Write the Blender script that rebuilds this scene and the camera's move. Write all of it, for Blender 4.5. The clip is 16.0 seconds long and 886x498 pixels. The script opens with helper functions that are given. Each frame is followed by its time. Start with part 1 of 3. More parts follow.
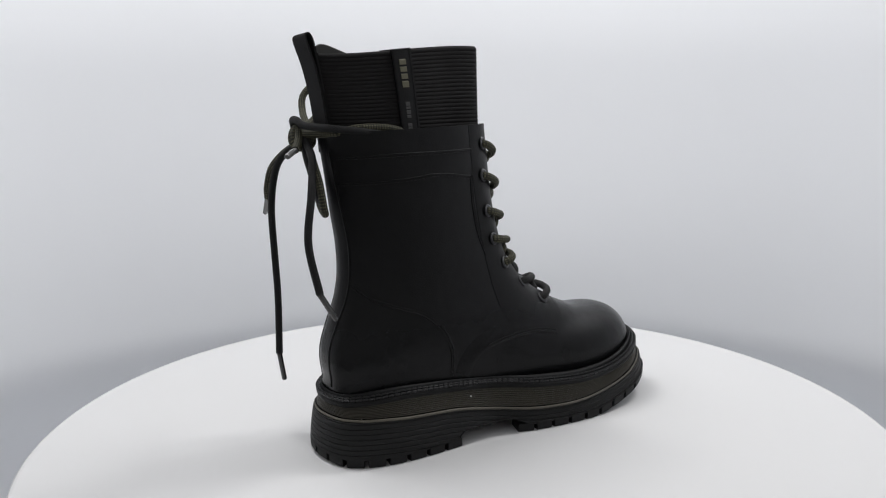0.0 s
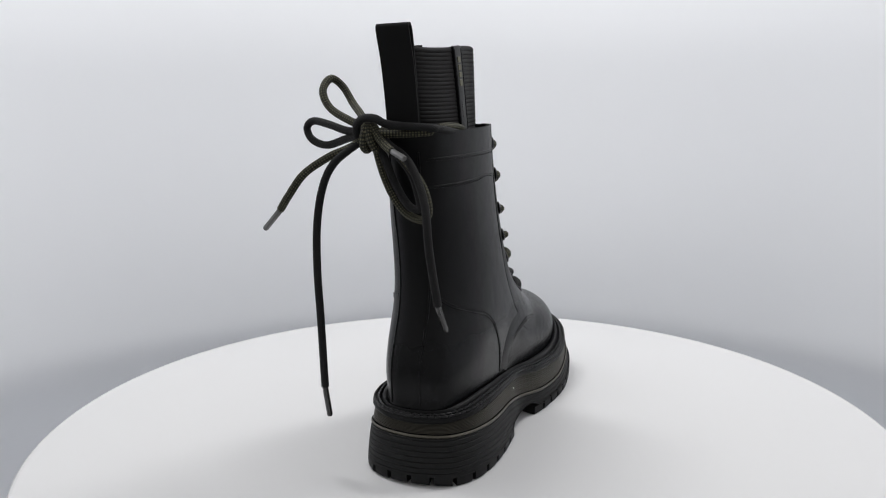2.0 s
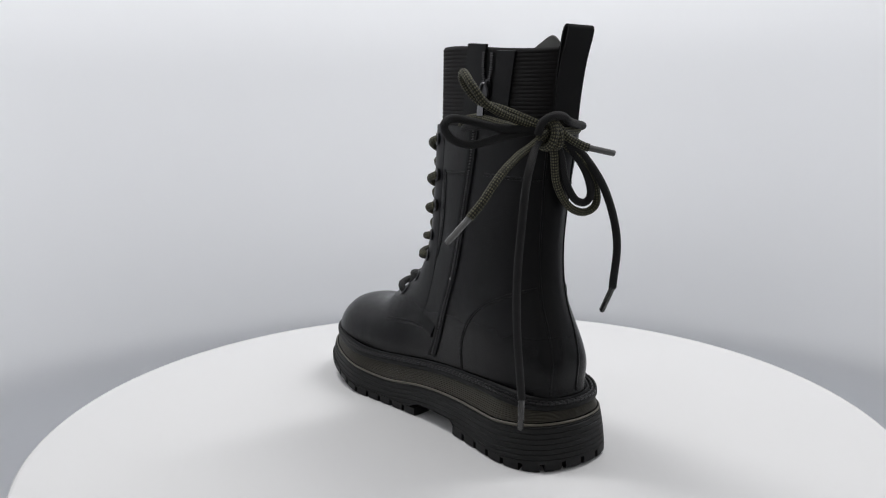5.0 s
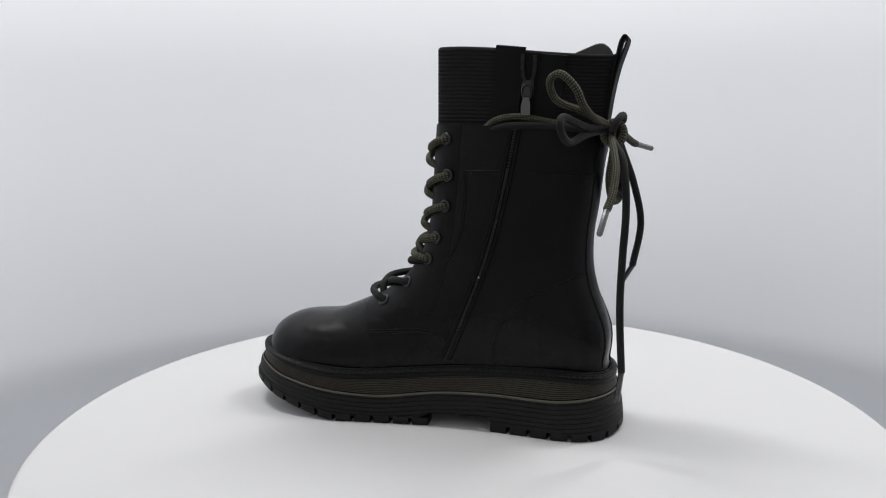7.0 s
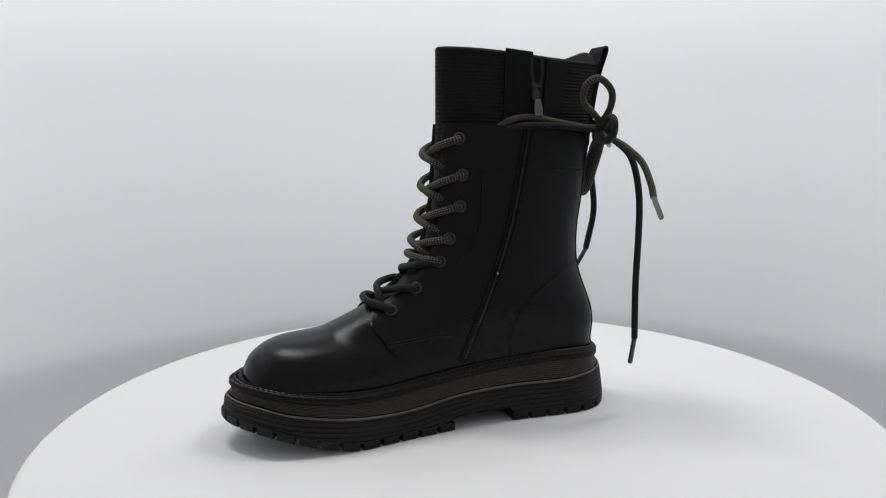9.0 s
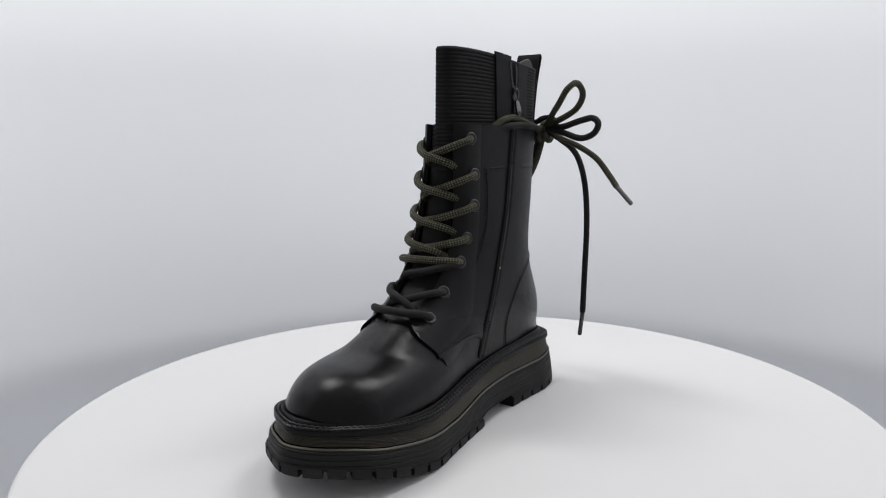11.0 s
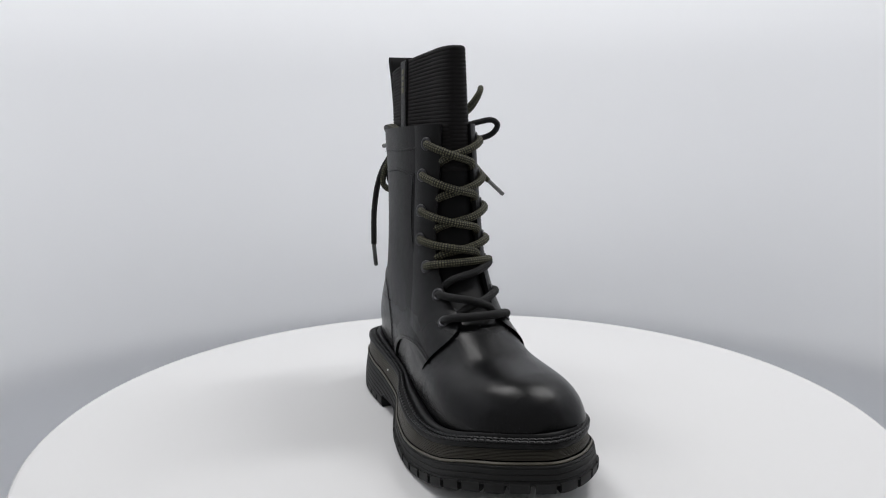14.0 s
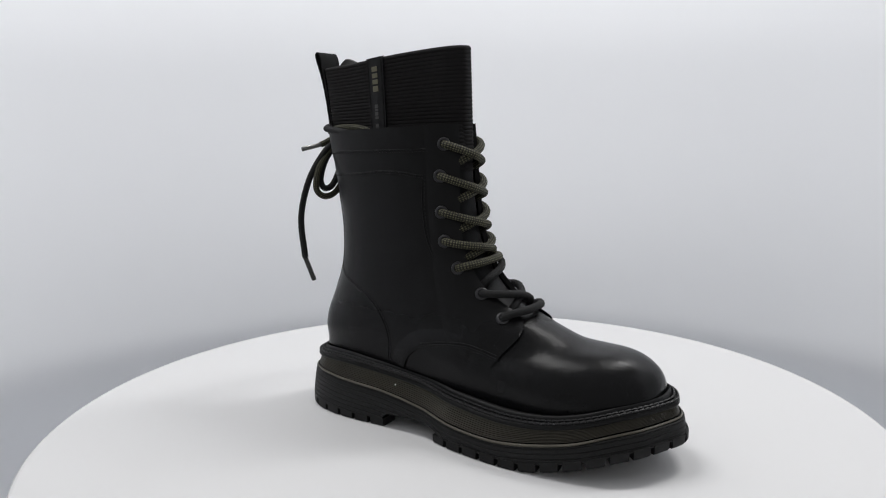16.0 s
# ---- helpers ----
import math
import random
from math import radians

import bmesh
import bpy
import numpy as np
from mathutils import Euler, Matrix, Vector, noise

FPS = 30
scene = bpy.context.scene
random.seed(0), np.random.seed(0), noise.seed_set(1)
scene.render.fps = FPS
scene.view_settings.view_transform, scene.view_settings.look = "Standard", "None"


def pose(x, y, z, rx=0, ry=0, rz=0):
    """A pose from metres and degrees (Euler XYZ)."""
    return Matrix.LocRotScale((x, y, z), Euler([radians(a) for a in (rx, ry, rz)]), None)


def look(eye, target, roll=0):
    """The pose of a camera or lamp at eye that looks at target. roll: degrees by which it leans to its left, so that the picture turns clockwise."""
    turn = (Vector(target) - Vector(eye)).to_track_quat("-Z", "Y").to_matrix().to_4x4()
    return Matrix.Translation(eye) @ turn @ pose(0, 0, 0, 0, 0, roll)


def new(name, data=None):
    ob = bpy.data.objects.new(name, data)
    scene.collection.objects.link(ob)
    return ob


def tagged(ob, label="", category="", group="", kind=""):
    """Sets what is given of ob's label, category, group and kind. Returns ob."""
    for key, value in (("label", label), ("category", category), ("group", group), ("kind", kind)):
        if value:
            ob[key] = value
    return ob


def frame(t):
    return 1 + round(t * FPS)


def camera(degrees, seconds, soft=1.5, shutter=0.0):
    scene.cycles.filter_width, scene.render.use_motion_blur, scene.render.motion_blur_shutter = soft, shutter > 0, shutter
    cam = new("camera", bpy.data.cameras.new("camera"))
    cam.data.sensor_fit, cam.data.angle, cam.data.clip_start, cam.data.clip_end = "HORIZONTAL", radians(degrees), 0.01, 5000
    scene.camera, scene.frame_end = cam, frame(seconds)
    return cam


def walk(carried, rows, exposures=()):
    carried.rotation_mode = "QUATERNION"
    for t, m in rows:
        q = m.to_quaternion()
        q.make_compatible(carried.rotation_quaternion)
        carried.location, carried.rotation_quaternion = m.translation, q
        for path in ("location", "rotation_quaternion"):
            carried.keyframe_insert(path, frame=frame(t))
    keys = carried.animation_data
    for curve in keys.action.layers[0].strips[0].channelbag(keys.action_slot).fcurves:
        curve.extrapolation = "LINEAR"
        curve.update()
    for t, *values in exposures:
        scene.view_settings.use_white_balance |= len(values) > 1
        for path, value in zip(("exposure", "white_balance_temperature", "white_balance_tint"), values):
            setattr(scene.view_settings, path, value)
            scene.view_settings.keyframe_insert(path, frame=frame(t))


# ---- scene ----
# ---- camera: stands still, close in front of the turntable ----
YAW, TILT, LEAN = radians(1.116), radians(-9.435), -0.758
EYE = Vector((0.0, -0.555, 0.2212))
FORE = Vector((-math.sin(YAW) * math.cos(TILT), math.cos(YAW) * math.cos(TILT), math.sin(TILT)))
cam = camera(61.14, 16.0, soft=1.1)
walk(cam, [(0.0, look(EYE, EYE + FORE, LEAN)), (16.0, look(EYE, EYE + FORE, LEAN))], exposures=[(0.0, 0.0), (16.0, 0.0)])

# ---- light: a soft white studio tent lit from above ----
world = bpy.data.worlds.new("studio")
scene.world = world
world.use_nodes = True
world.node_tree.nodes["Background"].inputs["Color"].default_value = (1.0, 1.0, 1.0, 1)
world.node_tree.nodes["Background"].inputs["Strength"].default_value = 0.413


def softbox(eye, target, w, h, watts, colour=(1.0, 0.99, 0.985)):
    data = bpy.data.lights.new("softbox", "AREA")
    data.shape, data.size, data.size_y, data.energy, data.color = "RECTANGLE", w, h, watts, colour
    ob = new("softbox", data)
    ob.matrix_world = look(eye, target)
    return ob


softbox((-0.46, 0.22, 1.50), (-0.06, 0.0, 0), 0.20, 0.55, 9.8)
softbox((0.58, 0.25, 1.28), (0.04, 0.0, 0), 0.18, 0.50, 7.3)


# ---- materials ----
def material(name, colour, rough, spec=0.5, metal=0.0, grain=0.0, scale=900.0, vary=0.15, vscale=40.0, bump=0.2, rough_vary=0.08):
    """A principled surface with two scales of variation and fine relief."""
    m = bpy.data.materials.new(name)
    m.use_nodes = True
    nt = m.node_tree
    b = nt.nodes["Principled BSDF"]
    b.inputs["Roughness"].default_value, b.inputs["Metallic"].default_value = rough, metal
    b.inputs["Specular IOR Level"].default_value = spec
    tc = nt.nodes.new("ShaderNodeTexCoord")
    n1 = nt.nodes.new("ShaderNodeTexNoise")
    n1.inputs["Scale"].default_value, n1.inputs["Detail"].default_value = vscale, 4
    nt.links.new(tc.outputs["Object"], n1.inputs["Vector"])
    ramp = nt.nodes.new("ShaderNodeMix")
    ramp.data_type = "RGBA"
    ramp.inputs[6].default_value = (*[c * (1 - vary) for c in colour], 1)
    ramp.inputs[7].default_value = (*[c * (1 + vary) for c in colour], 1)
    nt.links.new(n1.outputs["Fac"], ramp.inputs[0])
    nt.links.new(ramp.outputs[2], b.inputs["Base Color"])
    mr = nt.nodes.new("ShaderNodeMapRange")
    mr.inputs["To Min"].default_value, mr.inputs["To Max"].default_value = rough - rough_vary, rough + rough_vary
    nt.links.new(n1.outputs["Fac"], mr.inputs["Value"])
    nt.links.new(mr.outputs["Result"], b.inputs["Roughness"])
    if grain:
        n2 = nt.nodes.new("ShaderNodeTexNoise")
        n2.inputs["Scale"].default_value, n2.inputs["Detail"].default_value = scale, 5
        nt.links.new(tc.outputs["Object"], n2.inputs["Vector"])
        bp = nt.nodes.new("ShaderNodeBump")
        bp.inputs["Strength"].default_value, bp.inputs["Distance"].default_value = bump, grain
        nt.links.new(n2.outputs["Fac"], bp.inputs["Height"])
        nt.links.new(bp.outputs["Normal"], b.inputs["Normal"])
    return m


def braid_material(name, dark, light, rough=0.75):
    """A round braided cord: small diamonds in two tones, from the tube's own length and girth."""
    m = material(name, dark, rough, spec=0.3)
    nt = m.node_tree
    b = nt.nodes["Principled BSDF"]
    uv = nt.nodes.new("ShaderNodeUVMap")
    uv.uv_map = "cord"
    sep = nt.nodes.new("ShaderNodeSeparateXYZ")
    nt.links.new(uv.outputs["UV"], sep.inputs[0])

    def op(kind, a, bb):
        n = nt.nodes.new("ShaderNodeMath")
        n.operation = kind
        for i, v in enumerate((a, bb)):
            if hasattr(v, "is_linked"):
                nt.links.new(v, n.inputs[i])
            elif v is not None:
                n.inputs[i].default_value = v
        return n.outputs[0]

    along = op("MULTIPLY", sep.outputs[0], 2 * math.pi / 0.0036)
    girth = op("MULTIPLY", sep.outputs[1], 2 * math.pi * 5)
    s1 = op("SINE", op("ADD", along, girth), None)
    s2 = op("SINE", op("SUBTRACT", along, girth), None)
    weave = op("MULTIPLY", s1, s2)
    mr = nt.nodes.new("ShaderNodeMapRange")
    mr.inputs["From Min"].default_value, mr.inputs["From Max"].default_value = 0.02, 0.45
    nt.links.new(weave, mr.inputs["Value"])
    mix = nt.nodes.new("ShaderNodeMix")
    mix.data_type = "RGBA"
    mix.inputs[6].default_value, mix.inputs[7].default_value = (*dark, 1), (*light, 1)
    fleck = nt.nodes.new("ShaderNodeTexNoise")
    fleck.inputs["Scale"].default_value, fleck.inputs["Detail"].default_value = 650, 2
    nt.links.new(nt.nodes["Texture Coordinate"].outputs["Object"], fleck.inputs["Vector"])
    patchy = nt.nodes.new("ShaderNodeMapRange")
    patchy.inputs["From Min"].default_value, patchy.inputs["From Max"].default_value = 0.34, 0.58
    patchy.inputs["To Min"].default_value, patchy.inputs["To Max"].default_value = 0.25, 1.15
    nt.links.new(fleck.outputs["Fac"], patchy.inputs["Value"])
    nt.links.new(op("MULTIPLY", mr.outputs["Result"], patchy.outputs["Result"]), mix.inputs[0])
    nt.links.new(mix.outputs[2], b.inputs["Base Color"])
    bp = nt.nodes.new("ShaderNodeBump")
    bp.inputs["Strength"].default_value, bp.inputs["Distance"].default_value = 0.6, 0.0005
    nt.links.new(op("ABSOLUTE", weave, None), bp.inputs["Height"])
    nt.links.new(bp.outputs["Normal"], b.inputs["Normal"])
    return m


def leather_material(name, colour, rough, spec):
    """Waxed leather: fine pores, soft lumps, and flex creases over the ball of the foot."""
    m = material(name, colour, rough, spec=spec, grain=0.0004, scale=1100, vscale=55, vary=0.25, bump=0.35, rough_vary=0.05)
    nt = m.node_tree
    bump = next(n for n in nt.nodes if n.type == "BUMP")
    tc = next(n for n in nt.nodes if n.type == "TEX_COORD")
    lumps = nt.nodes.new("ShaderNodeTexNoise")
    lumps.inputs["Scale"].default_value, lumps.inputs["Detail"].default_value = 45, 2
    nt.links.new(tc.outputs["Object"], lumps.inputs["Vector"])
    b2 = nt.nodes.new("ShaderNodeBump")
    b2.inputs["Strength"].default_value, b2.inputs["Distance"].default_value = 0.22, 0.0026
    nt.links.new(lumps.outputs["Fac"], b2.inputs["Height"])
    # the foot is polished, the shaft above the ankle duller
    sep = nt.nodes.new("ShaderNodeSeparateXYZ")
    nt.links.new(tc.outputs["Object"], sep.inputs[0])
    dull = nt.nodes.new("ShaderNodeMapRange")
    dull.inputs["From Min"].default_value, dull.inputs["From Max"].default_value = 0.080, 0.115
    dull.inputs["To Min"].default_value, dull.inputs["To Max"].default_value = 0.0, 0.16
    nt.links.new(sep.outputs[2], dull.inputs["Value"])
    add = nt.nodes.new("ShaderNodeMath")
    add.operation = "ADD"
    base_rough = next(n for n in nt.nodes if n.type == "MAP_RANGE" and n != dull)
    nt.links.new(base_rough.outputs["Result"], add.inputs[0])
    nt.links.new(dull.outputs["Result"], add.inputs[1])
    nt.links.new(add.outputs[0], nt.nodes["Principled BSDF"].inputs["Roughness"])
    # creases: wrinkles across the foot within a patch over the joint
    sub = nt.nodes.new("ShaderNodeVectorMath")
    sub.operation, sub.inputs[1].default_value = "DISTANCE", (0.088, -0.022, 0.075)
    nt.links.new(tc.outputs["Object"], sub.inputs[0])
    patch = nt.nodes.new("ShaderNodeMapRange")
    patch.inputs["From Min"].default_value, patch.inputs["From Max"].default_value = 0.042, 0.010
    nt.links.new(sub.outputs["Value"], patch.inputs["Value"])
    mp = nt.nodes.new("ShaderNodeMapping")
    mp.inputs["Scale"].default_value = (1.0, 0.45, 1.0)
    nt.links.new(tc.outputs["Object"], mp.inputs["Vector"])
    wr = nt.nodes.new("ShaderNodeTexNoise")
    wr.inputs["Scale"].default_value, wr.inputs["Detail"].default_value, wr.inputs["Distortion"].default_value = 420, 3, 1.2
    nt.links.new(mp.outputs[0], wr.inputs["Vector"])
    mul = nt.nodes.new("ShaderNodeMath")
    mul.operation = "MULTIPLY"
    nt.links.new(patch.outputs["Result"], mul.inputs[0])
    nt.links.new(wr.outputs["Fac"], mul.inputs[1])
    b3 = nt.nodes.new("ShaderNodeBump")
    b3.inputs["Strength"].default_value, b3.inputs["Distance"].default_value = 0.28, 0.0008
    nt.links.new(mul.outputs[0], b3.inputs["Height"])
    nt.links.new(b2.outputs["Normal"], b3.inputs["Normal"])
    nt.links.new(b3.outputs["Normal"], bump.inputs["Normal"])
    return m


LEATHER = leather_material("black_leather", (0.0041, 0.0042, 0.0048), 0.25, 0.155)
LEATHER_DULL = leather_material("black_leather_dull", (0.0045, 0.0046, 0.0052), 0.42, 0.11)
KNIT = material("black_rib_knit", (0.0100, 0.0094, 0.0098), 0.85, spec=0.15, grain=0.0003, scale=1500, bump=0.4)
WEBBING = material("black_webbing", (0.0080, 0.0080, 0.0084), 0.8, spec=0.12, grain=0.0003, scale=1600)
RUBBER = material("black_rubber", (0.0072, 0.0072, 0.0076), 0.6, spec=0.22, grain=0.0003, scale=600)
OLIVE_RUBBER = material("translucent_olive_rubber", (0.031, 0.0275, 0.020), 0.46, spec=0.30, vary=0.3, vscale=35, grain=0.0002, scale=500)
BEAD_RUBBER = material("pale_olive_rubber", (0.078, 0.071, 0.055), 0.45, spec=0.35, vary=0.35, vscale=90, grain=0.0002, scale=500)
HOLE_SHADE = material("painted_hole_shade", (0.003, 0.003, 0.003), 0.95, spec=0.05)
WELT = material("black_welt", (0.0045, 0.0045, 0.005), 0.50, spec=0.15, grain=0.0003, scale=500)
THREAD = material("black_thread", (0.0060, 0.0060, 0.0068), 0.45, spec=0.25)
GUNMETAL = material("gunmetal", (0.050, 0.050, 0.053), 0.32, metal=0.9, vscale=300)
STEEL = material("dark_polished_steel", (0.13, 0.13, 0.135), 0.24, metal=1.0, vscale=300)
COIL = material("black_zip_coil", (0.010, 0.010, 0.011), 0.36, spec=0.4)
OLIVE_CORD = braid_material("olive_braid", (0.012, 0.012, 0.008), (0.122, 0.117, 0.070))
BLACK_CORD = braid_material("black_braid", (0.0055, 0.0055, 0.006), (0.0078, 0.0078, 0.0084))
AGLET = material("clear_aglet", (0.11, 0.11, 0.11), 0.22, spec=0.6)
AGLET_DARK = material("dark_aglet", (0.02, 0.02, 0.02), 0.25, spec=0.6)
OLIVE_PRINT = material("olive_print", (0.085, 0.080, 0.045), 0.6)
GREY_PRINT = material("grey_print", (0.024, 0.024, 0.024), 0.6)
TAPE = material("grey_satin_tape", (0.050, 0.050, 0.048), 0.55, spec=0.3, grain=0.0003, scale=900)
LINING = material("black_lining", (0.008, 0.008, 0.008), 0.9, spec=0.15, grain=0.0003, scale=1200)
TABLE_WHITE = material("white_tabletop", (0.59, 0.591, 0.598), 0.65, spec=0.12, vary=0.012, vscale=6, grain=0.0001, scale=400, bump=0.05)
BACKDROP = material("white_backdrop_paper", (0.884, 0.898, 0.926), 0.85, spec=0.1, vary=0.01, vscale=2, grain=0.0002, scale=200, bump=0.05)
FLOOR_GREY = material("grey_studio_floor", (0.12, 0.12, 0.12), 0.7, vscale=5)
SPECK = material("white_speck", (0.7, 0.7, 0.68), 0.6)


# ---- mesh helpers ----
def finish(name, bm, mat, sharp=35):
    bmesh.ops.recalc_face_normals(bm, faces=bm.faces)
    me = bpy.data.meshes.new(name)
    bm.to_mesh(me)
    bm.free()
    me.materials.append(mat)
    me.polygons.foreach_set("use_smooth", [True] * len(me.polygons))
    me.set_sharp_from_angle(angle=radians(sharp))
    return me


def part(name, bm, mat, parent=None, label="", sharp=35, kind=""):
    ob = new(name, finish(name, bm, mat, sharp))
    if parent:
        ob.parent = parent
    return tagged(ob, label, kind=kind)


def lerp(a, b, t):
    return a + (b - a) * t


def table(rows, x):
    """Smooth value from rows of (x, value)."""
    if x <= rows[0][0]:
        return rows[0][1]
    for i, ((a, p), (b, q)) in enumerate(zip(rows, rows[1:])):
        if x <= b:
            h, t = b - a, (x - a) / (b - a)
            before, after = rows[max(i - 1, 0)], rows[min(i + 2, len(rows) - 1)]
            m0, m1 = (q - before[1]) / (b - before[0]) * h, (after[1] - p) / (after[0] - a) * h
            return (2 * t ** 3 - 3 * t * t + 1) * p + (t ** 3 - 2 * t * t + t) * m0 + (3 * t * t - 2 * t ** 3) * q + (t ** 3 - t * t) * m1
    return rows[-1][1]


def smooth(x, a, b):
    t = min(1, max(0, (x - a) / (b - a)))
    return t * t * (3 - 2 * t)


def spline(points, n, closed=False):
    """Catmull-Rom through the points, n samples for each span."""
    pts = [Vector(p) for p in points]
    k = len(pts)
    out = []
    for i in range(k if closed else k - 1):
        if closed:
            p0, p1, p2, p3 = pts[i - 1], pts[i], pts[(i + 1) % k], pts[(i + 2) % k]
        else:
            p1, p2 = pts[i], pts[i + 1]
            p0 = pts[i - 1] if i else p1 * 2 - p2
            p3 = pts[i + 2] if i + 2 < k else p2 * 2 - p1
        for j in range(n):
            t = j / n
            out.append(0.5 * (2 * p1 + (p2 - p0) * t + (2 * p0 - 5 * p1 + 4 * p2 - p3) * t * t + (3 * p1 - p0 - 3 * p2 + p3) * t ** 3))
    if not closed:
        out.append(pts[-1])
    return out


def grid_mesh(rows, closed_u=False, closed_v=False, bm=None):
    """Quads over rows of points."""
    bm = bm or bmesh.new()
    vs = [[bm.verts.new(p) for p in r] for r in rows]
    nr, nc = len(vs), len(vs[0])
    for i in range(nr if closed_v else nr - 1):
        for j in range(nc if closed_u else nc - 1):
            bm.faces.new((vs[i][j], vs[i][(j + 1) % nc], vs[(i + 1) % nr][(j + 1) % nc], vs[(i + 1) % nr][j]))
    return bm, vs


def tube(path, r, sides=10, flat=1.0, bm=None, ends=None):
    """A round cord along the path, with its length and girth as the UV map 'cord'."""
    bm = bm or bmesh.new()
    uvl = bm.loops.layers.uv.verify()
    path = [Vector(p) for p in path]
    n = len(path)
    t0 = (path[1] - path[0]).normalized()
    ref = t0.orthogonal().normalized()
    rings, lens, total = [], [], 0.0
    for i, p in enumerate(path):
        t = (path[min(i + 1, n - 1)] - path[max(i - 1, 0)]).normalized()
        ref = (ref - t * ref.dot(t)).normalized()
        bi = t.cross(ref)
        rr = r(i / (n - 1)) if callable(r) else r
        rings.append([bm.verts.new(p + ref * math.cos(2 * math.pi * k / sides) * rr + bi * math.sin(2 * math.pi * k / sides) * rr * flat) for k in range(sides)])
        if i:
            total += (p - path[i - 1]).length
        lens.append(total)
    for i in range(n - 1):
        for k in range(sides):
            f = bm.faces.new((rings[i][k], rings[i][(k + 1) % sides], rings[i + 1][(k + 1) % sides], rings[i + 1][k]))
            for lp, (a, g) in zip(f.loops, ((i, k), (i, k + 1), (i + 1, k + 1), (i + 1, k))):
                lp[uvl].uv = (lens[a], g / sides)
    bm.faces.new(list(reversed(rings[0])))
    bm.faces.new(rings[-1])
    return bm


def cord(name, points, r, mat, parent, label="", n=8, sides=10, flat=1.0):
    me_bm = tube(spline(points, n), r, sides, flat)
    ob = part(name, me_bm, mat, parent, label, sharp=60)
    if ob.data.uv_layers:
        ob.data.uv_layers[0].name = "cord"
    return ob


def box(cx, cy, cz, sx, sy, sz, bevel=0.0, bm=None, m=None):
    bm = bm or bmesh.new()
    made = bmesh.ops.create_cube(bm, size=1)["verts"]
    bmesh.ops.scale(bm, vec=(sx, sy, sz), verts=made)
    bmesh.ops.translate(bm, vec=(cx, cy, cz), verts=made)
    if bevel:
        edges = list({e for v in made for e in v.link_edges})
        made = [v for v in bmesh.ops.bevel(bm, geom=edges, offset=bevel, segments=2, affect="EDGES")["verts"]]
        made = list(bm.verts)
    if m:
        bmesh.ops.transform(bm, matrix=m, verts=made)
    return bm


def lathe(profile, segs=96):
    bm, vs = grid_mesh([[Vector((r * math.cos(2 * math.pi * k / segs), r * math.sin(2 * math.pi * k / segs), z)) for k in range(segs)] for r, z in profile], closed_u=True)
    for ring in (vs[0], vs[-1]):
        bm.faces.new(ring)
    return bm


# ---- the tent: one seamless sheet, floor curving up into the wall round the table ----
def build_tent():
    # an oval in plan, close round the turntable; the wall leans out above, and flares out below the disc
    segs, ax, ay, p = 96, 0.66, 0.48, 3.0
    rows = []
    prof = [(-.30, -.45), (-.15, -.45), (.10, -.45), (.16, -.44)]
    for z in [-.40 + .02 * k for k in range(26)] + [.14, .2, .3, .45, .6, .8, 1.1, 1.4, 1.60]:
        prof.append((.022 * smooth(z, -.10, .40) + .45 * max(0.0, z - .45), z))
    for out, z in prof:
        row = []
        for k in range(segs + 1):
            a = radians(lerp(-28, 208, k / segs))
            # assumed flare: tips the low wall away from the lamps to darken it
            low = max(0.0, -.038 - .055 * abs(math.cos(a)) ** 1.5 - z) if z > -.43 else 0.0
            r = (abs(math.cos(a) / ax) ** p + abs(math.sin(a) / ay) ** p) ** (-1 / p) + out + .17 * smooth(low, 0, .22)
            row.append(Vector((r * math.cos(a) - .01, r * math.sin(a), z)))
        rows.append(row)
    bm, _ = grid_mesh(rows)
    ob = part("backdrop", bm, BACKDROP, None, "seamless white fabric studio backdrop curving round the turntable", kind="structure")
    sol = ob.modifiers.new("thickness", "SOLIDIFY")
    sol.thickness, sol.offset = 0.004, 1
    # the plain studio floor under it, running on behind the camera
    part("floor", box(0, -0.6, -0.48, 5, 5, 0.04), FLOOR_GREY, None, "plain dark grey studio floor", kind="structure")


def build_turntable():
    root = new("turntable")
    tagged(root, "round matte white photo turntable carrying the boot", "turntable")
    root.location = (0.0026, -0.0026, 0)
    R = 0.3092
    part("disc", lathe([(R - 0.006, -0.018), (R - 0.001, -0.016), (R, -0.012), (R, -0.004), (R - 0.0006, -0.0015), (R - 0.0022, -0.0003), (R - 0.004, 0.0), (R * 0.5, 0.0), (0.01, 0.0)], 160), TABLE_WHITE, root, sharp=50)
    part("base", lathe([(0.16, -0.446), (0.165, -0.44), (0.165, -0.03), (0.16, -0.022), (0.10, -0.0185)], 96), TABLE_WHITE, root)
    return root


# ---- the boot: u runs from heel to toe, v to the zip side, z up ----
BACK = [(-.1100, .2165), (-.1070, .195), (-.1037, .1655), (-.1005, .144), (-.1002, .1225), (-.1036, .1049), (-.1082, .0916), (-.1128, .076), (-.1135, .064), (-.1122, .052), (-.1108, .036),
        (-.085, .026), (-.045, .022), (0, .018), (.045, .015), (.085, .014), (.115, .016), (.137, .020), (.150, .025), (.157, .030)]
FRONT = [(.0135, .2215), (.0155, .197), (.0175, .170), (.0205, .148), (.026, .130), (.035, .1155), (.046, .104), (.059, .0945), (.072, .0882), (.0835, .083), (.094, .0787),
         (.1035, .0752), (.113, .0737), (.123, .0730), (.132, .0723), (.1408, .0702), (.149, .0660), (.1555, .0605), (.1592, .053), (.160, .045)]
NST = len(BACK)
SUB = 6
BACK_S = spline([(a, 0, b) for a, b in BACK], SUB)
